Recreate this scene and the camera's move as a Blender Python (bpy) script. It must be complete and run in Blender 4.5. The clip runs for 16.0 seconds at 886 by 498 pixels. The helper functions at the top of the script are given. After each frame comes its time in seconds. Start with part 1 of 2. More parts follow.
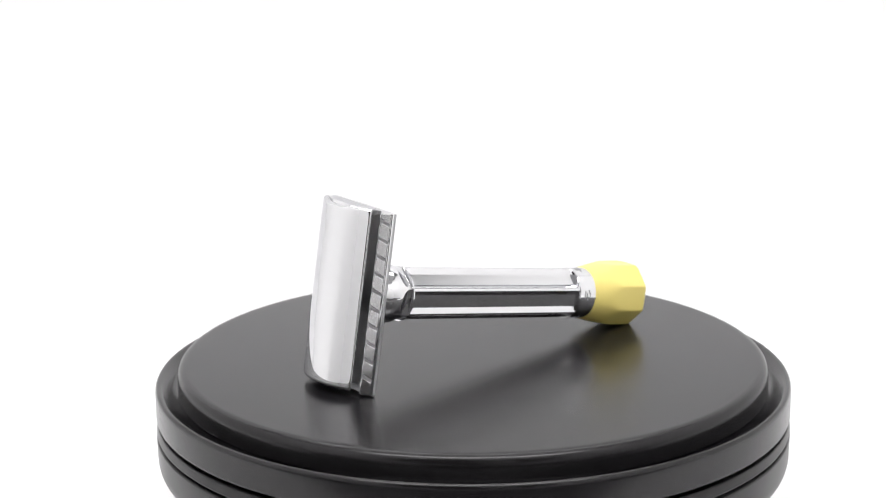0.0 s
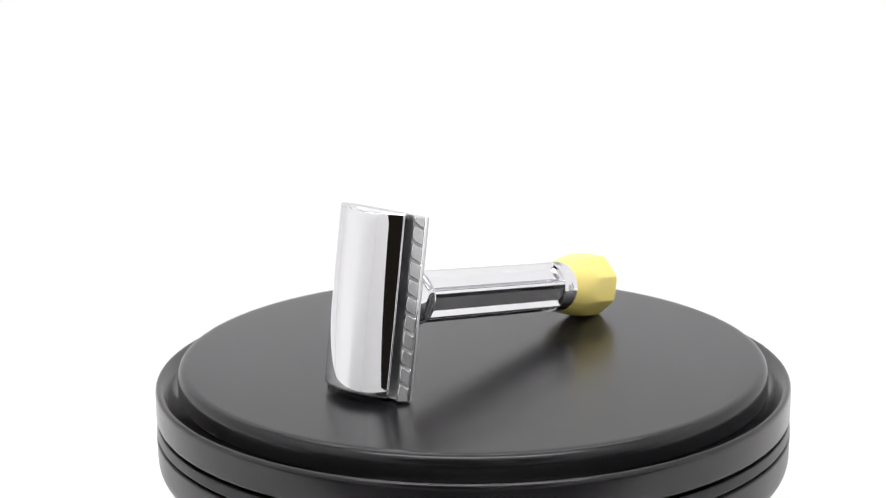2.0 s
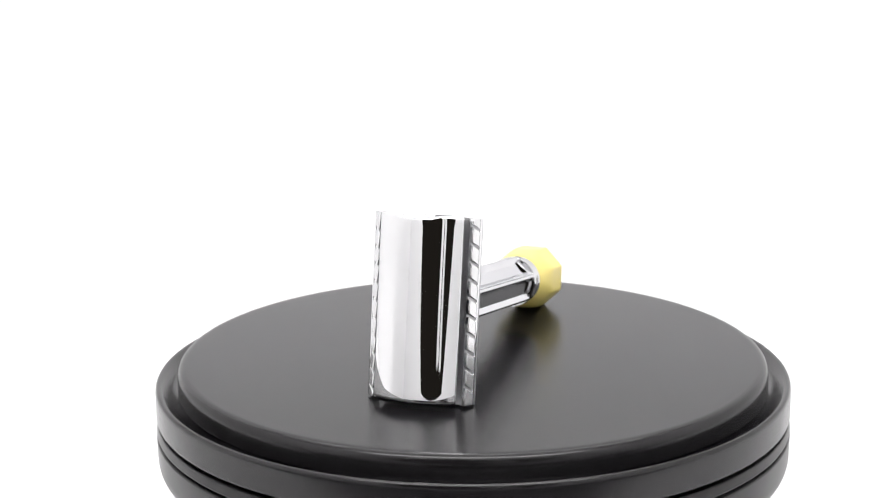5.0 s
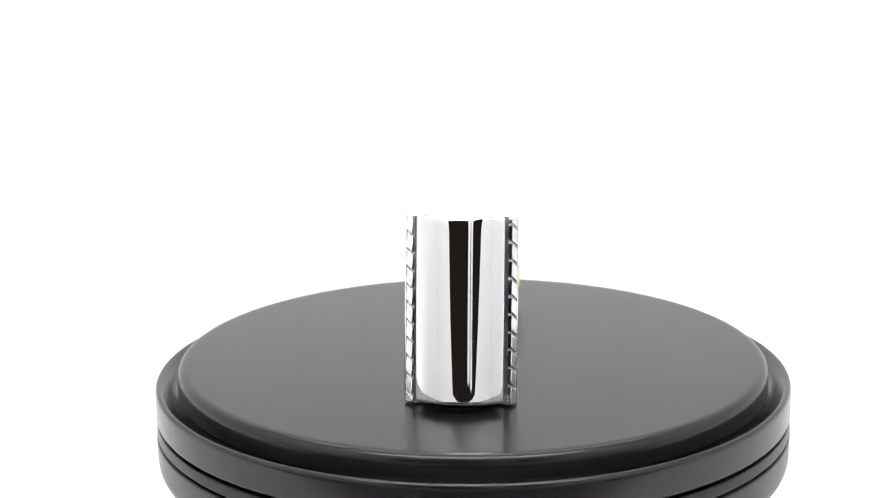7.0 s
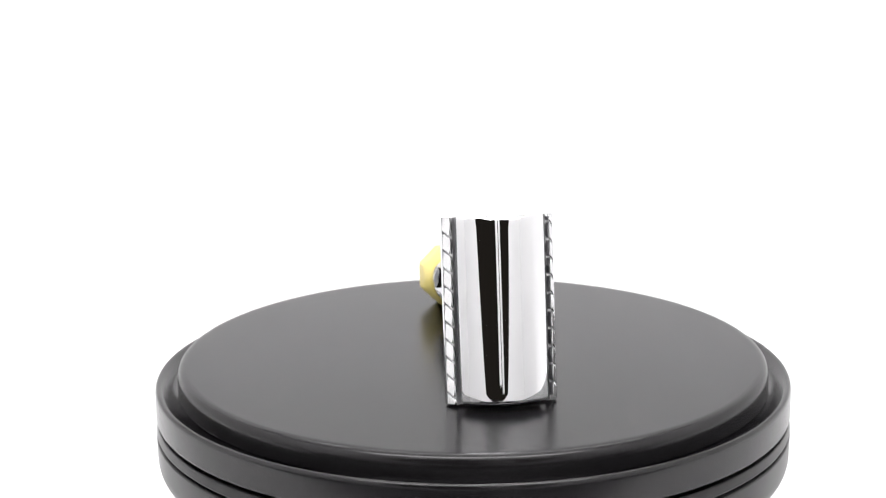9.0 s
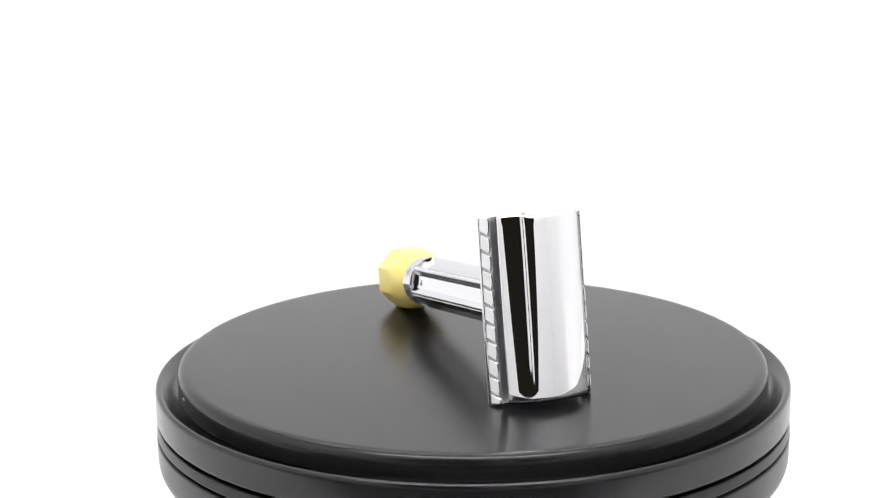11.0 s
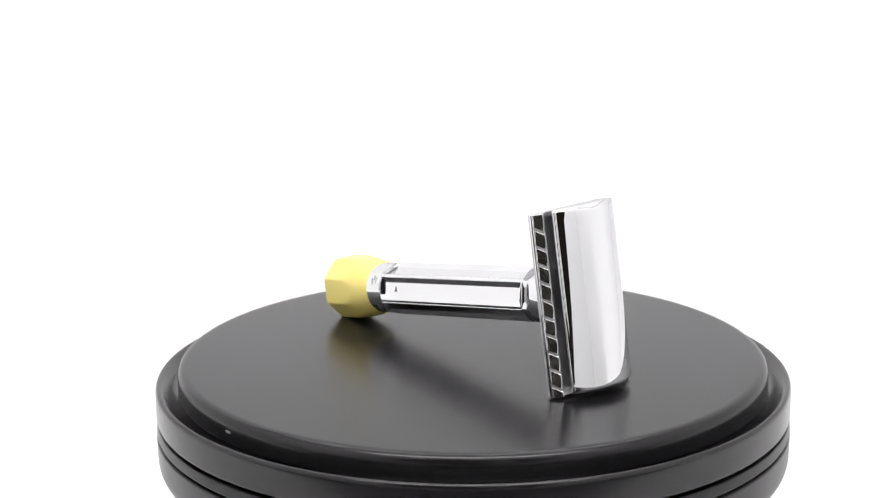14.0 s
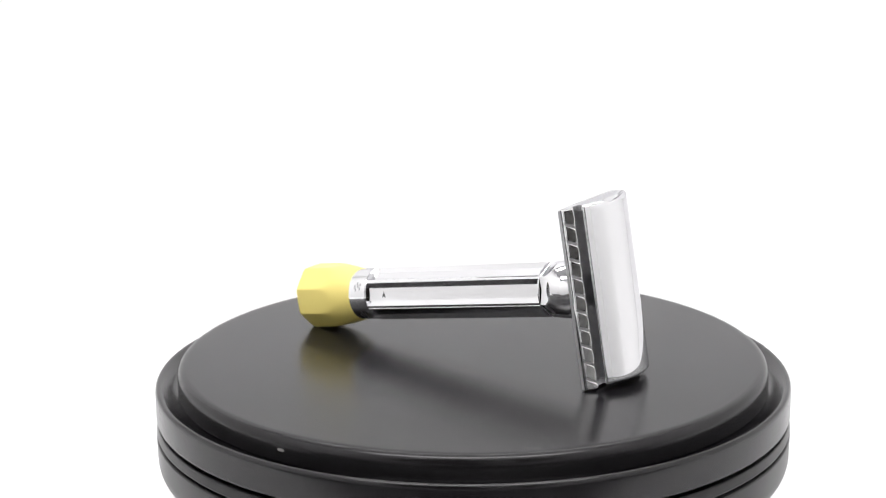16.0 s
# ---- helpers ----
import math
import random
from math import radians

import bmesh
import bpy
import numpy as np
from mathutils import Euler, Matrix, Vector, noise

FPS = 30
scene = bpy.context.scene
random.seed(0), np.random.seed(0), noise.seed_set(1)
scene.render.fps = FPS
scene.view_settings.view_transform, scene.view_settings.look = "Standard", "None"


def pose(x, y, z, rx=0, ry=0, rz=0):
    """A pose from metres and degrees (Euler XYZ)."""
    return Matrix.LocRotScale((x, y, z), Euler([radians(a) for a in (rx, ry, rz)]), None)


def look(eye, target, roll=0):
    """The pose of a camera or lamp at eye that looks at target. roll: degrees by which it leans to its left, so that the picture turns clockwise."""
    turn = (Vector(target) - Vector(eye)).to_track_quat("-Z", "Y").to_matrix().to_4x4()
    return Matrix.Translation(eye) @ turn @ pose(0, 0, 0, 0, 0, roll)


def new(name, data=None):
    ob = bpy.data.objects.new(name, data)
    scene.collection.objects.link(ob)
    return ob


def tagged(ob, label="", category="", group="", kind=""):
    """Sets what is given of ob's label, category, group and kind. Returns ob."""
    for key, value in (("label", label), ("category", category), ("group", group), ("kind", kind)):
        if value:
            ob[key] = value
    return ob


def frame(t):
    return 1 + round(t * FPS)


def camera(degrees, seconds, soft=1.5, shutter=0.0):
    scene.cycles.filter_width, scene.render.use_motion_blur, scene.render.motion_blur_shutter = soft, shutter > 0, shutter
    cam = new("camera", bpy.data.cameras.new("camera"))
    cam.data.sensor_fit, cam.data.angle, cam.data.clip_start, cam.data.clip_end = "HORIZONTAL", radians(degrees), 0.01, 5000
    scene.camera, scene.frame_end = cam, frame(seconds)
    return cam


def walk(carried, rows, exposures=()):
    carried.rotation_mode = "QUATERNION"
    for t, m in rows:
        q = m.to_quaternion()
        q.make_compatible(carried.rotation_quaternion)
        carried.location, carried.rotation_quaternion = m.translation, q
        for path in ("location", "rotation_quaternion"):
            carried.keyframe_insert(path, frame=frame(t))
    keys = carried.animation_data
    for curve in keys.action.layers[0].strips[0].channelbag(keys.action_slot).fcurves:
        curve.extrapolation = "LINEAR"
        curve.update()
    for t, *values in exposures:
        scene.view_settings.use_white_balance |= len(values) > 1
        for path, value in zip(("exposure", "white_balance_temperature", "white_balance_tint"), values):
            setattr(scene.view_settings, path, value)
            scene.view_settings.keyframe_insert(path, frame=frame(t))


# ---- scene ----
cam = camera(26.63, 16.0, soft=1.1)
EYE = look((0.0, -0.44676, 0.14043), (-0.00701, -0.00102, 0.02702), -0.57)
cam.data.dof.use_dof = True
cam.data.dof.focus_distance, cam.data.dof.aperture_fstop = 0.430, 27.0
walk(cam, [(0.0, EYE), (16.0, EYE)], exposures=[(0.0, 0.0), (2.0, 0.0), (4.0, 0.10), (6.5, 0.27), (9.0, 0.28), (11.5, 0.18), (13.0, 0.13), (16.0, 0.06)])

MM = 0.001
SECONDS = 16.0


def turn(t):
    """The platter's turn at t seconds, in degrees: an even motor."""
    return -52.4 + 6.955 * t


# ---- light: a white light tent in a dim room ----
world = bpy.data.worlds.new("world")
scene.world = world
world.use_nodes = True
bg = world.node_tree.nodes["Background"]
bg.inputs["Color"].default_value = (1.0, 0.86, 0.72, 1)
bg.inputs["Strength"].default_value = 0.012

# two rows of light-emitting diodes under the tent's top
STRIPS = ((-0.24, 3.05), (0.20, 1.30))
for strip_y, power in STRIPS:
    lamp = bpy.data.lights.new("strip_light", "AREA")
    lamp.shape, lamp.size, lamp.size_y, lamp.energy = "RECTANGLE", 0.66, 0.11, power
    lamp.color = (1.0, 0.985, 0.99)
    lamp_ob = new("strip_light", lamp)
    lamp_ob.matrix_world = look((0.0, strip_y, 0.555), (0.0, strip_y, 0.0))
scene.view_settings.exposure = 0.0


# ---- materials ----
def material(name, color, rough, metal=0.0, ior=1.5, grain=0.0, scale=200.0, bump=0.0, bump_scale=900.0, rough_var=0.0):
    m = bpy.data.materials.new(name)
    m.use_nodes = True
    nt = m.node_tree
    b = nt.nodes["Principled BSDF"]
    b.inputs["Base Color"].default_value = (*color, 1)
    b.inputs["Roughness"].default_value = rough
    b.inputs["Metallic"].default_value = metal
    b.inputs["IOR"].default_value = ior
    tc = nt.nodes.new("ShaderNodeTexCoord")
    if grain or rough_var:
        n1 = nt.nodes.new("ShaderNodeTexNoise")
        n1.inputs["Scale"].default_value, n1.inputs["Detail"].default_value = scale, 6
        nt.links.new(tc.outputs["Object"], n1.inputs["Vector"])
        if grain:
            mix = nt.nodes.new("ShaderNodeMixRGB")
            mix.inputs[1].default_value = (*[c * (1 - grain) for c in color], 1)
            mix.inputs[2].default_value = (*[min(1, c * (1 + grain)) for c in color], 1)
            nt.links.new(n1.outputs["Fac"], mix.inputs[0])
            nt.links.new(mix.outputs[0], b.inputs["Base Color"])
        if rough_var:
            mr = nt.nodes.new("ShaderNodeMapRange")
            mr.inputs["From Min"].default_value, mr.inputs["From Max"].default_value = 0.3, 0.7
            mr.inputs["To Min"].default_value, mr.inputs["To Max"].default_value = rough - rough_var, rough + rough_var
            nt.links.new(n1.outputs["Fac"], mr.inputs["Value"])
            nt.links.new(mr.outputs["Result"], b.inputs["Roughness"])
    if bump:
        n2 = nt.nodes.new("ShaderNodeTexNoise")
        n2.inputs["Scale"].default_value, n2.inputs["Detail"].default_value = bump_scale, 3
        nt.links.new(tc.outputs["Object"], n2.inputs["Vector"])
        bp = nt.nodes.new("ShaderNodeBump")
        bp.inputs["Strength"].default_value, bp.inputs["Distance"].default_value = 1.0, bump
        nt.links.new(n2.outputs["Fac"], bp.inputs["Height"])
        nt.links.new(bp.outputs["Normal"], b.inputs["Normal"])
    return m


CHROME = material("polished_chrome", (0.862, 0.862, 0.872), 0.035, 1.0, grain=0.03, scale=60, bump=0.000004, bump_scale=160, rough_var=0.02)
SATIN = material("satin_chrome", (0.86, 0.86, 0.87), 0.17, 1.0, grain=0.22, scale=5000, rough_var=0.03)
PLATE = material("plate_metal", (0.62, 0.62, 0.63), 0.42, 1.0, grain=0.12, scale=700, rough_var=0.06)
DARK_METAL = material("dark_recess_metal", (0.10, 0.10, 0.11), 0.38, 1.0, grain=0.2, scale=500)
ETCHED = material("etched_scale", (0.33, 0.33, 0.34), 0.5, 1.0, grain=0.3, scale=1500)
ENGRAVED = material("engraved_mark", (0.035, 0.035, 0.036), 0.6, 0.0, grain=0.2, scale=800)
YELLOW = material("yellow_plastic", (0.88, 0.735, 0.22), 0.42, 0.0, grain=0.05, scale=120, bump=0.00002, bump_scale=500, rough_var=0.05)
BLACK = material("black_plastic", (0.008, 0.0073, 0.0083), 0.255, 0.0, 1.44, grain=0.25, scale=90, rough_var=0.012)
BLACK_RIM = material("black_plastic_rim", (0.008, 0.0073, 0.0085), 0.22, 0.0, 1.50, grain=0.25, scale=90, bump=0.000006, bump_scale=700, rough_var=0.03)
BLACK_SIDE = material("black_plastic_side", (0.009, 0.0085, 0.0093), 0.31, 0.0, 1.42, grain=0.25, scale=60, bump=0.00001, bump_scale=1200, rough_var=0.02)
RUBBER = material("black_rubber", (0.02, 0.02, 0.02), 0.7, grain=0.2, scale=300)
DUST = material("pale_scratch", (0.26, 0.25, 0.24), 0.5, grain=0.3, scale=900)
for metal in (CHROME, SATIN):
    metal.node_tree.nodes["Principled BSDF"].inputs["Specular Tint"].default_value = (0.72, 0.72, 0.74, 1)
TABLE = material("dark_table", (0.035, 0.033, 0.034), 0.55, grain=0.3, scale=30, bump=0.00003, bump_scale=400)
# the unseen tent top, greyed so that the barrel mirrors it darker
DIMMED_TOP = material("dimmed_tent_top", (0.42, 0.42, 0.43), 0.8, grain=0.04, scale=6, bump=0.00008, bump_scale=700)
CLOTH = material("white_tent_cloth", (0.86, 0.86, 0.86), 0.85, grain=0.02, scale=5, bump=0.00008, bump_scale=700)


# ---- mesh helpers ----
def part(name, bm, mat, parent=None, label="", smooth=30):
    bmesh.ops.recalc_face_normals(bm, faces=bm.faces[:])
    me = bpy.data.meshes.new(name)
    bm.to_mesh(me)
    bm.free()
    me.materials.append(mat)
    for p in me.polygons:
        p.use_smooth = smooth > 0
    if smooth:
        me.set_sharp_from_angle(angle=radians(smooth))
    ob = new(name, me)
    ob.parent = parent
    if label:
        tagged(ob, label)
    return ob


def empty(name, label, category, group="", kind=""):
    ob = new(name)
    ob.empty_display_size = 0.01
    return tagged(ob, label, category, group, kind)


def rings_mesh(rings, close_start=True, close_end=True):
    """A bmesh skinned over closed rings with equal numbers of points."""
    bm = bmesh.new()
    vs = [[bm.verts.new(p) for p in ring] for ring in rings]
    n = len(vs[0])
    for a, b in zip(vs, vs[1:]):
        for i in range(n):
            bm.faces.new((a[i], a[(i + 1) % n], b[(i + 1) % n], b[i]))
    if close_start:
        bm.faces.new(vs[0][::-1])
    if close_end:
        bm.faces.new(vs[-1])
    return bm


def fillet(points, steps=5):
    """A polyline of (r, z, fillet radius) with its corners rounded."""
    out = []
    for i, (r, z, f) in enumerate(points):
        p = Vector((r, z))
        if f <= 0 or i in (0, len(points) - 1):
            out.append((r, z))
            continue
        a = (Vector(points[i - 1][:2]) - p).normalized()
        b = (Vector(points[i + 1][:2]) - p).normalized()
        for k in range(steps + 1):
            t = k / steps
            q = p + a * f * (1 - t) ** 2 + b * f * t ** 2
            out.append((q.x, q.y))
    return out


def lathe_z(profile, n=160):
    return rings_mesh([[(r * math.cos(2 * math.pi * i / n), r * math.sin(2 * math.pi * i / n), z) for i in range(n)] for r, z in profile])


def lathe_y(radius, ys, n=96):
    """Skin round the y axis: radius(y, angle) in mm, ys in mm; the angle goes from +x towards +z."""
    rings = []
    for y in ys:
        ring = []
        for i in range(n):
            a = 2 * math.pi * i / n
            r = radius(y, a) * MM
            ring.append((r * math.cos(a), y * MM, r * math.sin(a)))
        rings.append(ring)
    return rings_mesh(rings)


def lerp_table(table, x):
    for (x0, y0), (x1, y1) in zip(table, table[1:]):
        if x <= x1:
            t = max(0.0, (x - x0) / (x1 - x0))
            return y0 + (y1 - y0) * t
    return table[-1][1]


def steps(a, b, n):
    return [a + (b - a) * i / (n - 1) for i in range(n)]


def box_bm(sx, sy, sz, bevel=0.0):
    bm = bmesh.new()
    bmesh.ops.create_cube(bm, size=1.0)
    bmesh.ops.scale(bm, vec=(sx, sy, sz), verts=bm.verts[:])
    if bevel:
        bmesh.ops.bevel(bm, geom=bm.edges[:], offset=bevel, segments=2, affect="EDGES")
    return bm


# ---- the light tent ----
FLOOR_Z = -0.058
BACK_Y, FRONT_Y, SIDE_X, TOP_Z = 0.36, -0.41, 0.43, 0.57
THICK = 0.004
SHEET_Y = -0.155


def build_tent():
    # floor and back in one sweep
    path = [(SHEET_Y, FLOOR_Z)]
    bend = 0.12
    for i in range(13):
        a = math.pi / 2 * i / 12
        path.append((BACK_Y - bend + bend * math.sin(a), FLOOR_Z + bend - bend * math.cos(a)))
    path.append((BACK_Y, TOP_Z))
    bm = bmesh.new()
    rows = []
    for side in (-1, 1):
        top = [bm.verts.new((side * SIDE_X, y, z)) for y, z in path]
        under = []
        for i, (y, z) in enumerate(path):
            a = Vector(path[max(0, i - 1)])
            b = Vector(path[min(len(path) - 1, i + 1)])
            d = (b - a).normalized()
            under.append(bm.verts.new((side * SIDE_X, y + d.y * THICK, z - d.x * THICK)))
        rows.append((top, under))
    (t0, u0), (t1, u1) = rows
    for i in range(len(path) - 1):
        bm.faces.new((t0[i], t1[i], t1[i + 1], t0[i + 1]))
        bm.faces.new((u0[i], u0[i + 1], u1[i + 1], u1[i]))
        bm.faces.new((t0[i], t0[i + 1], u0[i + 1], u0[i]))
        bm.faces.new((t1[i], u1[i], u1[i + 1], t1[i + 1]))
    bm.faces.new((t0[0], u0[0], u1[0], t1[0]))
    bm.faces.new((t0[-1], t1[-1], u1[-1], u0[-1]))
    tagged(part("backdrop", bm, CLOTH), "seamless white cloth sweep under and behind the turntable", "backdrop", kind="structure")
    bm = box_bm(2.4, 1.6, 0.03, 0.002)
    table = part("table", bm, TABLE, smooth=0)
    table.location = (0, -0.1, FLOOR_Z - THICK - 0.0152)
    tagged(table, "dark grey table top that carries the light tent", "table")
    for name, x in (("wall_west", -SIDE_X - THICK), ("wall_east", SIDE_X + THICK)):
        bm = box_bm(THICK, BACK_Y - FRONT_Y + 0.04, TOP_Z - FLOOR_Z + 0.04)
        ob = part(name, bm, CLOTH, smooth=0)
        ob.location = (x, (BACK_Y + FRONT_Y) / 2, (TOP_Z + FLOOR_Z) / 2)
        tagged(ob, "white cloth side wall of the light tent", "wall", kind="structure")
    bm = box_bm(2 * SIDE_X + 0.03, BACK_Y - FRONT_Y + 0.04, THICK)
    ob = part("ceiling", bm, DIMMED_TOP, smooth=0)
    ob.location = (0, (BACK_Y + FRONT_Y) / 2, TOP_Z + THICK)
    tagged(ob, "unseen cloth top of the light tent, greyed to dim its reflection", "ceiling", kind="structure")
    # front with its oval opening
    n = 96
    cz, ea, eb = 0.155, 0.222, 0.194
    hx, z0, z1 = SIDE_X + 0.01, FLOOR_Z - THICK, TOP_Z + 0.01
    rings = []
    for y, outer in ((FRONT_Y, True), (FRONT_Y, False), (FRONT_Y - THICK, False), (FRONT_Y - THICK, True)):
        ring = []
        for i in range(n):
            a = 2 * math.pi * i / n
            c, s_ = math.cos(a), math.sin(a)
            if outer:
                k = min(hx / abs(c) if abs(c) > 1e-6 else 9, ((z1 - cz) if s_ > 0 else (cz - z0)) / abs(s_) if abs(s_) > 1e-6 else 9)
                ring.append((k * c, y, cz + k * s_))
            else:
                x, z = ea * c, cz + eb * s_
                ring.append((x, y, z))
        rings.append(ring)
    bm = rings_mesh(rings + [rings[0]], False, False)
    bmesh.ops.remove_doubles(bm, verts=bm.verts[:], dist=1e-6)
    tagged(part("wall_south", bm, CLOTH, smooth=0), "white cloth front of the light tent with an oval opening", "wall", kind="structure")


build_tent()


def build_strips():
    """The housings of the two light rows."""
    for strip_y, power in STRIPS:
        bm = box_bm(0.68, 0.12, 0.010, 0.001)
        bar = tagged(part("light_strip", bm, CLOTH, smooth=0), "slim white light bar under the tent's top", "lamp", "light bars of the tent")
        bar.location = (0, strip_y, 0.5625)


build_strips()


def build_strip(x0, x1, z0, z1, phase):
    """A strip added across the opening for the cap to mirror, with soft folds."""
    bm = bmesh.new()
    cols, rows = 16, 14
    front, back = [], []
    for j in range(rows + 1):
        z = z0 + (z1 - z0) * j / rows
        for side, layer in ((0.0, front), (0.0016, back)):
            layer.append([bm.verts.new((x0 + (x1 - x0) * i / cols, FRONT_Y + 0.006 + side + 0.0022 * math.sin(i * 0.9 + 0.15 * j + phase), z)) for i in range(cols + 1)])
    for layer in (front, back):
        for a, b in zip(layer, layer[1:]):
            for i in range(cols):
                bm.faces.new((a[i], a[i + 1], b[i + 1], b[i]))
    for j in range(rows):
        for i in (0, cols):
            bm.faces.new((front[j][i], front[j + 1][i], back[j + 1][i], back[j][i]))
    for j in (0, rows):
        for i in range(cols):
            bm.faces.new((front[j][i], front[j][i + 1], back[j][i + 1], back[j][i]))
    tagged(part("cloth_strip", bm, CLOTH), "white strip added in the tent's front opening, mirrored as a bright line in the cap", "cloth", "strips in the opening")


# two unseen strips, added only for the bright lines in the cap's reflection
build_strip(0.036, 0.060, 0.004, 0.352, 0.0)
build_strip(0.067, 0.088, 0.000, 0.352, 1.3)


# ---- the turntable ----
def build_turntable():
    root = empty("turntable", "round black plastic motorised turntable on short feet", "turntable")
    base = part("base", lathe_z(fillet([
        (0.0, -0.0136, 0), (0.0700, -0.0136, 0), (0.0760, -0.0134, 0.0004), (0.0783, -0.0133, 0.0004), (0.0787, -0.0158, 0.0004), (0.0776, -0.0161, 0.0002),
        (0.0776, -0.0165, 0.0002), (0.0787, -0.0168, 0.0004), (0.0785, -0.0258, 0.0035), (0.0725, -0.0282, 0.003), (0.0, -0.0284, 0)], 8), 200), BLACK_SIDE, root, "black plastic drum with a thin groove round it")
    platter = part("platter", lathe_z(fillet([
        (0.0, 0.0, 0), (0.0730, 0.0, 0.0026), (0.0731, -0.0064, 0.0004), (0.0700, -0.0065, 0.0), (0.0, -0.0065, 0)], 14), 240), BLACK, root, "semi-gloss black turning plate with a rounded edge")
    part("rim", lathe_z(fillet([
        (0.0, -0.0066, 0), (0.0740, -0.0066, 0.0010), (0.0786, -0.0036, 0.0024), (0.0786, -0.0122, 0.0006), (0.0745, -0.0130, 0.0), (0.0, -0.0130, 0)], 14), 240), BLACK_RIM, platter, "glossier black lip round the plate", 60)
    bm = box_bm(0.0018, 0.0003, 0.0006, 0.0001)
    mark = part("scratch", bm, DUST, platter, "small pale scratch on the step of the plate")
    a = math.atan2(5.3, -73.3)
    mark.matrix_basis = pose(0.07305 * math.cos(a), 0.07305 * math.sin(a), -0.0034, 0, 0, math.degrees(a) + 90)
    for k in range(4):
        a = radians(203 + 90 * k)
        bm = lathe_z(fillet([(0.0, 0.0, 0), (0.0064, 0.0, 0.0008), (0.0060, -0.0298, 0.001), (0.0, -0.0298, 0)]), 28)
        foot = part("foot", bm, RUBBER, root, "short black rubber foot")
        foot.location = (0.0708 * math.cos(a), 0.0708 * math.sin(a), -0.0281)
    return root, platter


turntable, platter = build_turntable()


# ---- the safety razor; its space: x across the head, y along the handle to the knob, z along the head, in mm ----
LEAN, YAW = 9.4, -1.5
BASE = (0.0, -0.03505, 0.0215)
LOW, HIGH = -21.45, 21.35


BOW = 15.6  # radius of the cap's curve


def cap_bm():
    half, under = 10.0, -4.15
    m = 48

    def crest(x):
        return math.sqrt(BOW ** 2 - x * x)

    def section(inset, bow):
        w = half - 0.22 - inset
        pts = []
        for i in range(m + 1):
            x = -w + 2 * w * i / m
            y = -5.18 + inset - (crest(x * half / w) - crest(half)) + bow * (1 - (x / w) ** 2)
            pts.append((x, min(y, under - 0.2)))
        # the edge curls over
        start, curl = math.asin(half / BOW), 0.55
        ex, ey = pts[-1]
        cx, cy = ex - curl * math.sin(start), ey + curl * math.cos(start)
        edge = []
        for k in range(1, 7):
            a = start + (radians(112) - start) * k / 6
            edge.append((cx + curl * math.sin(a), cy - curl * math.cos(a)))
        pts += edge
        pts += [(w * 0.9, under), (w * 0.5, under), (0, under), (-w * 0.5, under), (-w * 0.9, under)]
        pts += [(-x, y) for x, y in edge[::-1]]
        return pts

    def hole(k):
        """The lens-shaped end opening, drawn in towards its front as k falls."""
        pts = []
        for i in range(m + 1):
            x = -3.8 + 7.6 * i / m
            pts.append((x * k, -6.5 - 1.1 * (1 - (x / 3.8) ** 2)))
        low = [(3.8 * k * math.cos(math.pi * i / 18), -6.5 - 2.4 * (1 - k) + 0.3 * math.sin(math.pi * i / 18)) for i in range(1, 18)]
        return pts + low

    rings = []
    lo, hi = -20.95, 21.85
    mid, h2 = (lo + hi) / 2, (hi - lo) / 2

    def ring(pts, z):
        """One cross section; the crest dips a little where the end opening breaks through it."""
        out = []
        for i, (x, y) in enumerate(pts):
            dip = 0.0
            if i <= m:
                u = min(1.0, max(0.0, (5.6 - abs(x)) / 2.8)) if z > mid else 0.0
                end = abs(z - mid) - (h2 - 2.6)
                dip = 0.60 * u * u * (3 - 2 * u) * min(1.0, max(0.0, end / 2.6))
            out.append((x * MM, y * MM, (z - math.copysign(dip, z - mid)) * MM))
        rings.append(out)
    ring(hole(0.80), lo + 1.6)
    ring(hole(1.0), lo)
    for d, ins in ((0.0, 0.45), (0.12, 0.2), (0.4, 0.03), (0.8, 0.0)):
        ring(section(ins, 0.08 * ((h2 - d) / h2) ** 2), lo + d)
    for z in steps(lo + 2.5, hi - 2.5, 14):
        ring(section(0.0, 0.08 * ((z - mid) / h2) ** 2), z)
    for d, ins in ((0.8, 0.0), (0.4, 0.03), (0.12, 0.2), (0.0, 0.45)):
        ring(section(ins, 0.08 * ((h2 - d) / h2) ** 2), hi - d)
    ring(hole(1.0), hi)
    ring(hole(0.80), hi - 1.5)
    return rings_mesh(rings)


def plate_bm():
    pts = [(-12.7, 0.5), (-6, 0.85), (6, 0.85), (12.7, 0.5), (12.85, 0.35), (12.80, -0.3), (12.40, -0.5), (11.05, -2.45), (10.7, -2.60), (10.0, -1.5),
           (-10.0, -1.5), (-10.7, -2.60), (-11.05, -2.45), (-12.40, -0.5), (-12.80, -0.3), (-12.85, 0.35)]
    rings = []
    for z, k in ((LOW, 0.985), (LOW + 0.2, 1.0), (HIGH - 0.2, 1.0), (HIGH, 0.985)):
        rings.append([(x * k * MM, y * MM, z * MM) for x, y in pts])
    return rings_mesh(rings)


SHELF = 0.2  # the share of the sloping edge behind the slots


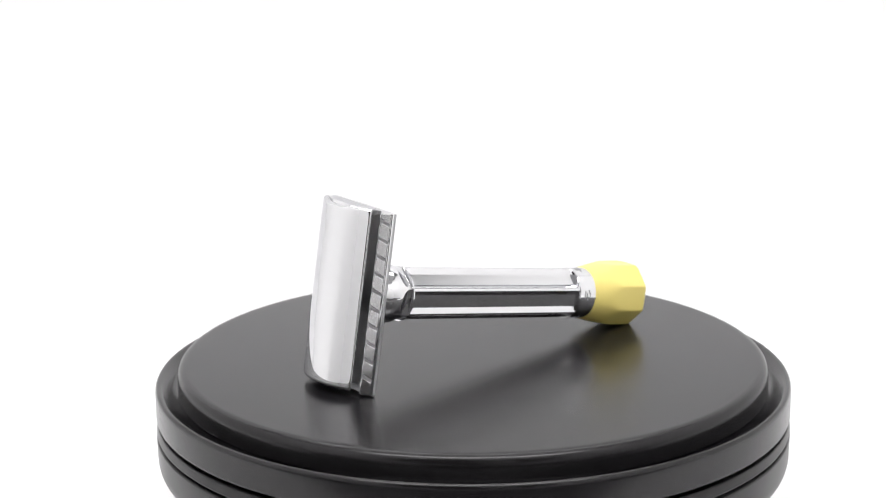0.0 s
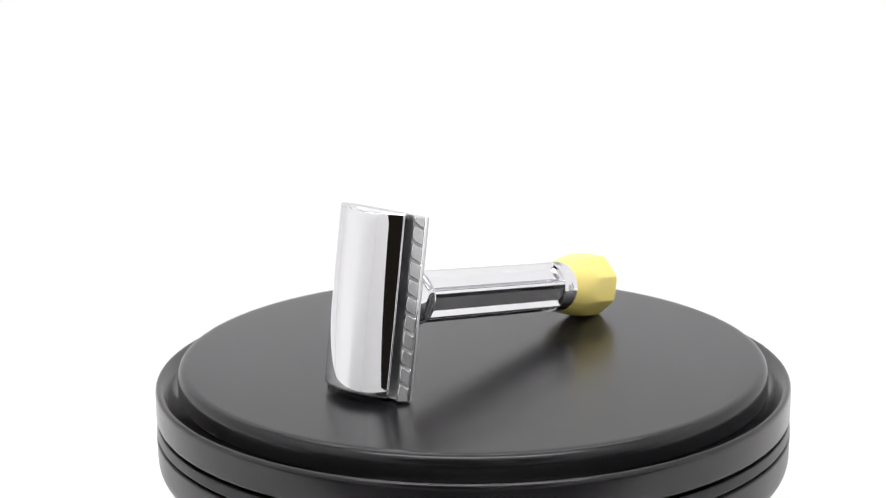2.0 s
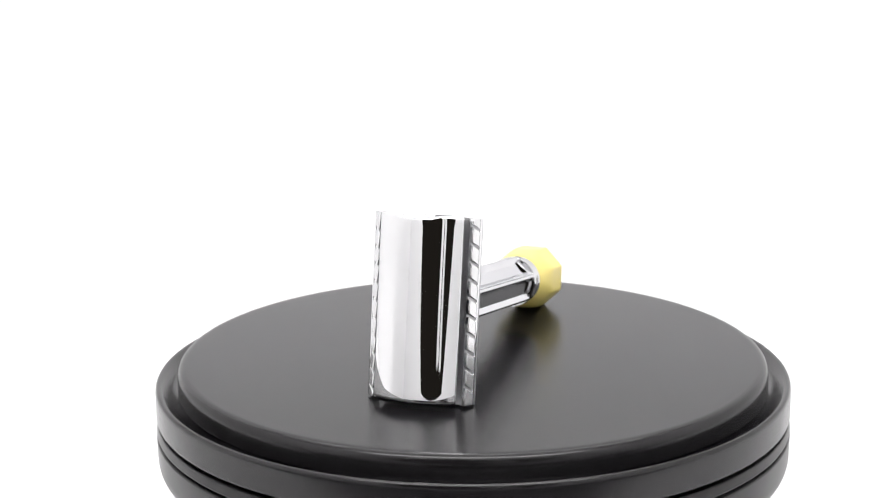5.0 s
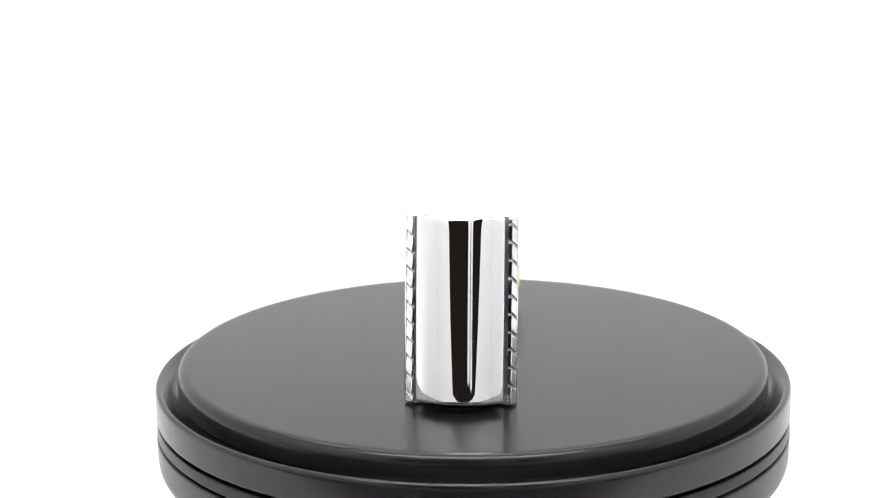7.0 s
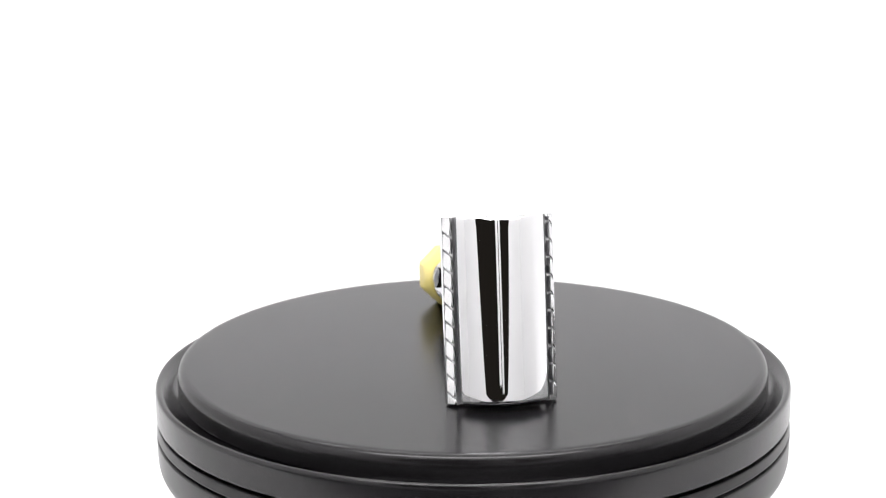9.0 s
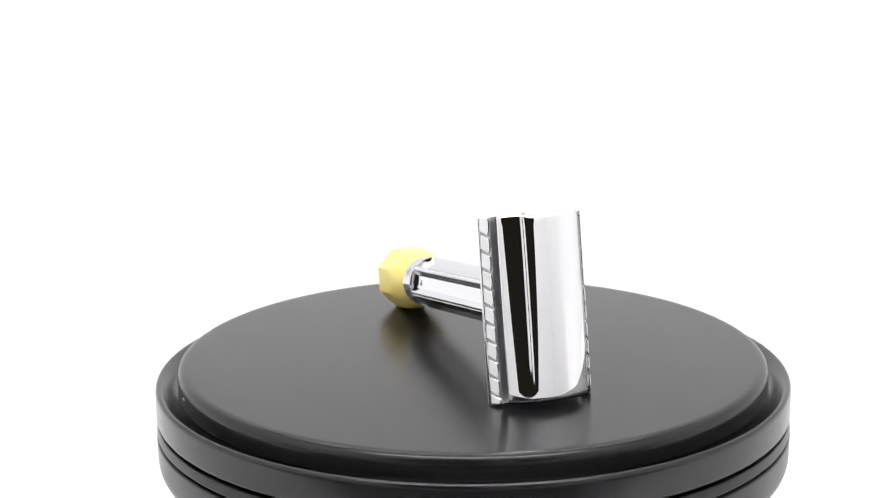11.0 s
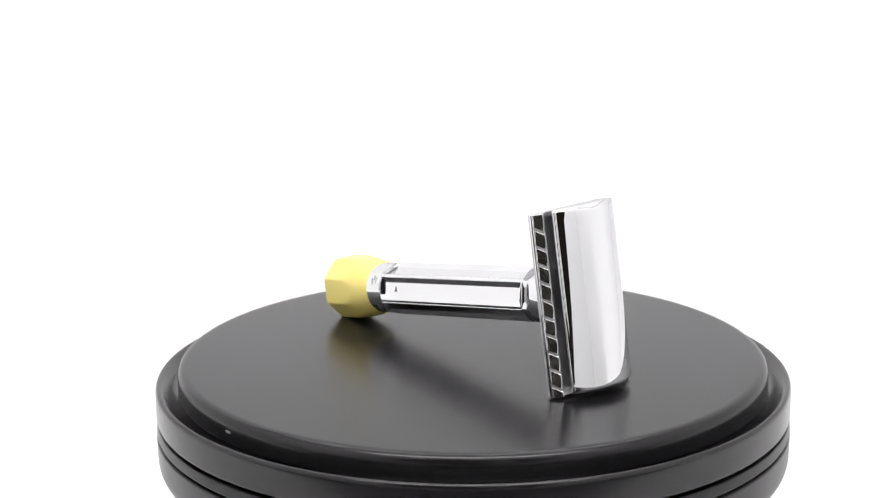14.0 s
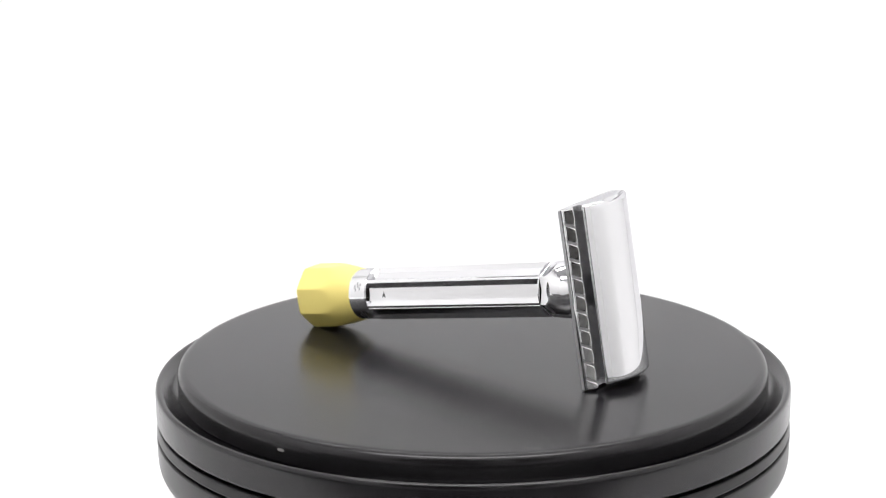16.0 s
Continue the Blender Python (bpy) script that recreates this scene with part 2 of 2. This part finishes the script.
def shelf_bm(wedge):
    """The plain bar behind the teeth, with rounded edges."""
    rear, d, out = Vector((12.72, -0.30)), Vector((-0.4894, -0.8720)), Vector((0.872, -0.489))
    pts = [(-0.10, -0.5), (-0.16, 0.0), (-0.08, 0.2), (0.06, 0.29), (0.30, 0.31), (0.52, 0.27), (0.58, 0.15), (0.58, -0.5)]
    rings = []
    for z, k in ((LOW + 0.02, 0.12), (LOW + 0.2, 0.0), (HIGH - 0.2, 0.0), (HIGH - 0.02, 0.12)):
        ring = []
        for s, up in pts:
            lean = wedge * (0.35 - s / 2.9) if up > 0 else 0.0
            p = rear + d * s + out * (min(up, 0.31 - k) + lean)
            ring.append((p.x * MM, p.y * MM, z * MM))
        rings.append(ring)
    return rings_mesh(rings)


def tooth_bm(z0a, z0b, z1a, z1b, tilt=0.0, wedge=0.0):
    """A tooth on the sloping edge: rear side from z0a to z0b, front side from z1a to z1b."""
    rear, front = Vector((12.72, -0.30)), Vector((11.30, -2.83))
    out = Vector((0.872, -0.489))
    d = (front - rear).normalized()
    span = (front - rear).length
    slope = lambda s: (z0a + (z1a - z0a) * s, z0b + (z1b - z0b) * s)
    mid_z = (z0a + z0b + z1a + z1b) / 4
    bm = bmesh.new()
    loops = []
    for lift, ins in ((-0.55, 0.0), (0.08, 0.0), (0.19, 0.05), (0.27, 0.13), (0.31, 0.24)):
        corners = []
        for s in (SHELF, 0.55, 1.0):
            corners.append((s, slope(s)[0] + ins))
        # the front edge bulges a little between the slots
        corners.append((1.07, (slope(1)[0] * 2 + slope(1)[1]) / 3))
        corners.append((1.07, (slope(1)[0] + slope(1)[1] * 2) / 3))
        for s in (1.0, 0.55, SHELF):
            corners.append((s, slope(s)[1] - ins))
        loop = []
        for s, z in corners:
            s = min(max(s, SHELF + ins / span * 0.8), (1.07 if s > 1.0 else 1.0) - ins / span)
            up = lift + (wedge * (0.35 - s) + tilt * (z - mid_z) if lift > 0 else 0.0)
            p = rear + d * span * s + out * up
            loop.append(bm.verts.new((p.x * MM, p.y * MM, z * MM)))
        loops.append(loop)
    n = len(loops[0])
    for a, b in zip(loops, loops[1:]):
        for i in range(n):
            bm.faces.new((a[i], a[(i + 1) % n], b[(i + 1) % n], b[i]))
    bm.faces.new(loops[0][::-1])
    bm.faces.new(loops[-1])
    return bm


FLUTE0 = radians(170)


def flute_offset(a):
    """The angle from the middle of the nearest of six flutes."""
    step = math.pi / 3
    d = (a - FLUTE0) % step
    return d - step if d > step / 2 else d


def barrel_radius(y, a):
    r = 6.65
    d, h = abs(flute_offset(a)), radians(26.01)
    if 12.98 < y < 64.3 and d < h:
        # a flat floor with a sloping wall on either side
        floor_r, half_floor = 5.25 + 0.15 * max(0.0, (y - 62.7) / 1.6), radians(17.01)
        if d <= half_floor:
            r = floor_r / math.cos(d)
        else:
            x0, y0 = floor_r * math.tan(half_floor), floor_r
            x1, y1 = r * math.sin(h), r * math.cos(h)
            k = math.tan(d)
            u = (k * y0 - x0) / ((x1 - x0) - k * (y1 - y0))
            r = math.hypot(x0 + u * (x1 - x0), y0 + u * (y1 - y0))
    if d > h + radians(1.4) and 12.9 < y < 64.3:
        r -= 0.10
    if y > 64.3:
        # a fine groove, then the smooth ring
        r = 6.25 if 64.4 < y < 64.7 else 6.5
    return r


def neck_radius(y, a):
    r = lerp_table(((0.8, 5.9), (2.5, 6.05), (4.0, 6.25), (5.4, 6.55), (6.6, 6.85), (7.6, 6.98), (8.6, 7.0), (10.0, 6.9), (12.9, 6.7)), y)
    # six dished facets, one before each flute
    d = abs(flute_offset(a))
    cut = (5.80 + 0.15 * (y - 12.0) ** 2) / math.cos(d)
    if y > 7.0 and cut < r:
        r = cut
    return r


def knob_radius(y, a):
    turned = lerp_table(((69.4, 6.3), (69.9, 6.7), (71.6, 7.15), (74.3, 7.75), (77.6, 8.5), (83.0, 8.8), (84.6, 8.75), (85.2, 8.5), (85.6, 8.1), (85.7, 7.7)), y)
    step = math.pi / 4
    d = abs((a + step / 2) % step - step / 2)
    flat = 7.88 / math.cos(d)
    if y > 85.0:
        flat -= (y - 85.0) * 0.5
    return -math.log(math.exp(-turned * 6) + math.exp(-flat * 6)) / 6


def build_razor():
    root = empty("safety_razor", "polished chrome safety razor with a yellow knob lying on the turntable", "razor")
    cap = part("cap", cap_bm(), CHROME, root, "curved mirror-polished chrome cap", 35)
    for z in (21.85 - 0.85, -20.95 + 0.85):
        flange = part("end_flange", box_bm(0.0178, 0.0036, 0.0013, 0.0003), CHROME, cap, "polished end flange")
        flange.location = (0, -2.75 * MM, z * MM)
    plate = part("base_plate", plate_bm(), PLATE, root, "chrome base plate with combed edges", 25)
    pitch, slot, slant = 4.08, 0.55, 0.68
    first = HIGH - 2.35
    edges = [first - pitch * k for k in range(10)]
    uppers = [HIGH] + [e - slot / 2 for e in edges]
    lowers = [e + slot / 2 for e in edges] + [LOW]
    proto = None
    for k, (up, low) in enumerate(zip(uppers, lowers)):
        su = slant if k else 0.0
        sl = slant if k < 10 else 0.0
        if 0 < k < 10:
            if proto is None:
                half = (up - low) / 2
                proto = part("comb_tooth", tooth_bm(-half - slant, half - slant, -half + slant, half + slant, 0.0, -0.28), SATIN, plate, "", 12)
                tooth = proto
            else:
                tooth = new("comb_tooth", proto.data)
                tooth.parent = plate
            tooth.location = (0, 0, (up + low) / 2 * MM)
        else:
            tooth = part("comb_tooth", tooth_bm(low - sl, up - su, low + sl, up + su, 0.0, -0.28), SATIN, plate, "", 12)
    part("edge_bar", shelf_bm(-0.28), CHROME, plate, "", 50)
    # the other edge, turned half round, with its teeth set a little steeper
    turned = pose(0, 0, (LOW + HIGH) * MM, 0, 180, 0)
    proto = None
    for k, (up, low) in enumerate(zip(uppers, lowers)):
        su = slant if k else 0.0
        sl = slant if k < 10 else 0.0
        if 0 < k < 10:
            if proto is None:
                half = (up - low) / 2
                proto = part("comb_tooth", tooth_bm(-half - slant, half - slant, -half + slant, half + slant, 0.085, 0.57), SATIN, plate, "", 12)
                tooth = proto
            else:
                tooth = new("comb_tooth", proto.data)
                tooth.parent = plate
            tooth.matrix_basis = turned @ Matrix.Translation((0, 0, (up + low) / 2 * MM))
        else:
            tooth = part("comb_tooth", tooth_bm(low - sl, up - su, low + sl, up + su, 0.085, 0.57), SATIN, plate, "", 12)
            tooth.matrix_basis = turned
    bar = part("edge_bar", shelf_bm(0.57), CHROME, plate, "", 50)
    bar.matrix_basis = turned
    part("centre_post", lathe_y(lambda y, a: 4.0 if y < -1.5 else 4.6, [-4.4, -3.2, -2.0, -1.4, -0.8], 40), DARK_METAL, root, "dark threaded post between cap and plate")
    part("neck", lathe_y(neck_radius, [0.8, 1.4, 2.0, 3.5, 4.5] + steps(5.1, 12.72, 40), 144), CHROME, root, "polished chrome collar with scalloped cuts", 40)
    barrel = part("handle", lathe_y(barrel_radius, [12.6, 12.9, 13.02, 13.38, 13.42, 13.7, 14.0, 14.3] + steps(17, 56, 8) + steps(57, 62.5, 6) + [63.1, 64.1, 64.27, 64.31, 64.38, 64.44, 64.66, 64.74, 66, 69.2, 69.9], 360), CHROME, root, "fluted polished chrome barrel", 22)
    # index arrow near the end of a flute
    bm = bmesh.new()
    outline = ((-0.90, -0.52), (0.70, 0.0), (-0.90, 0.52), (-0.45, 0.0))
    top = [bm.verts.new((y * MM, x * MM, 0.00006)) for x, y in outline]
    low = [bm.verts.new((v.co.x, v.co.y, -0.0002)) for v in top]
    bm.faces.new(top)
    bm.faces.new(low[::-1])
    for k in range(4):
        bm.faces.new((top[k], low[k], low[(k + 1) % 4], top[(k + 1) % 4]))
    dot = part("index_mark", bm, ENGRAVED, barrel, "tiny dark engraved arrow", 0)
    a = FLUTE0
    r = barrel_radius(40, a) * MM
    dot.matrix_basis = Matrix.Translation((r * math.cos(a), 0.0594, r * math.sin(a))) @ Vector((math.cos(a), 0, math.sin(a))).to_track_quat("Z", "Y").to_matrix().to_4x4()
    # engraved scale on the smooth ring, too small to read
    ring_r = 6.5 * MM
    rng = random.Random(4)
    for k in range(5):
        a0 = radians(150 + 72 * k)
        for da, y in ((0.0, 66.9), (0.10, 66.3), (0.14, 67.5), (-0.12, 67.1), (-0.05, 66.2), (0.02, 67.8)):
            bm = box_bm(0.00035, 0.0006 + 0.0006 * rng.random(), 0.00008)
            b = part("scale_mark", bm, ETCHED, barrel, "", 0)
            a = a0 + da
            b.matrix_basis = Matrix.Translation((ring_r * math.cos(a), y * MM, ring_r * math.sin(a))) @ Vector((math.cos(a), 0, math.sin(a))).to_track_quat("Z", "Y").to_matrix().to_4x4()
    part("knob", lathe_y(knob_radius, [69.4] + steps(69.9, 85.0, 34) + [85.2, 85.4, 85.6, 85.7], 192), YELLOW, root, "eight-sided yellow plastic adjusting knob", 50)
    return root


razor = build_razor()
LYING = Matrix.Translation(BASE) @ pose(0, 0, 0, 0, 0, YAW) @ pose(0, 0, 0, -LEAN, 0, 0)


def motions():
    times = [0.5 * k for k in range(int(SECONDS * 2) + 1)]
    walk(platter, [(t, pose(0, 0, 0, 0, 0, turn(t))) for t in times])
    walk(razor, [(t, pose(0, 0, 0, 0, 0, turn(t)) @ LYING) for t in times])


motions()
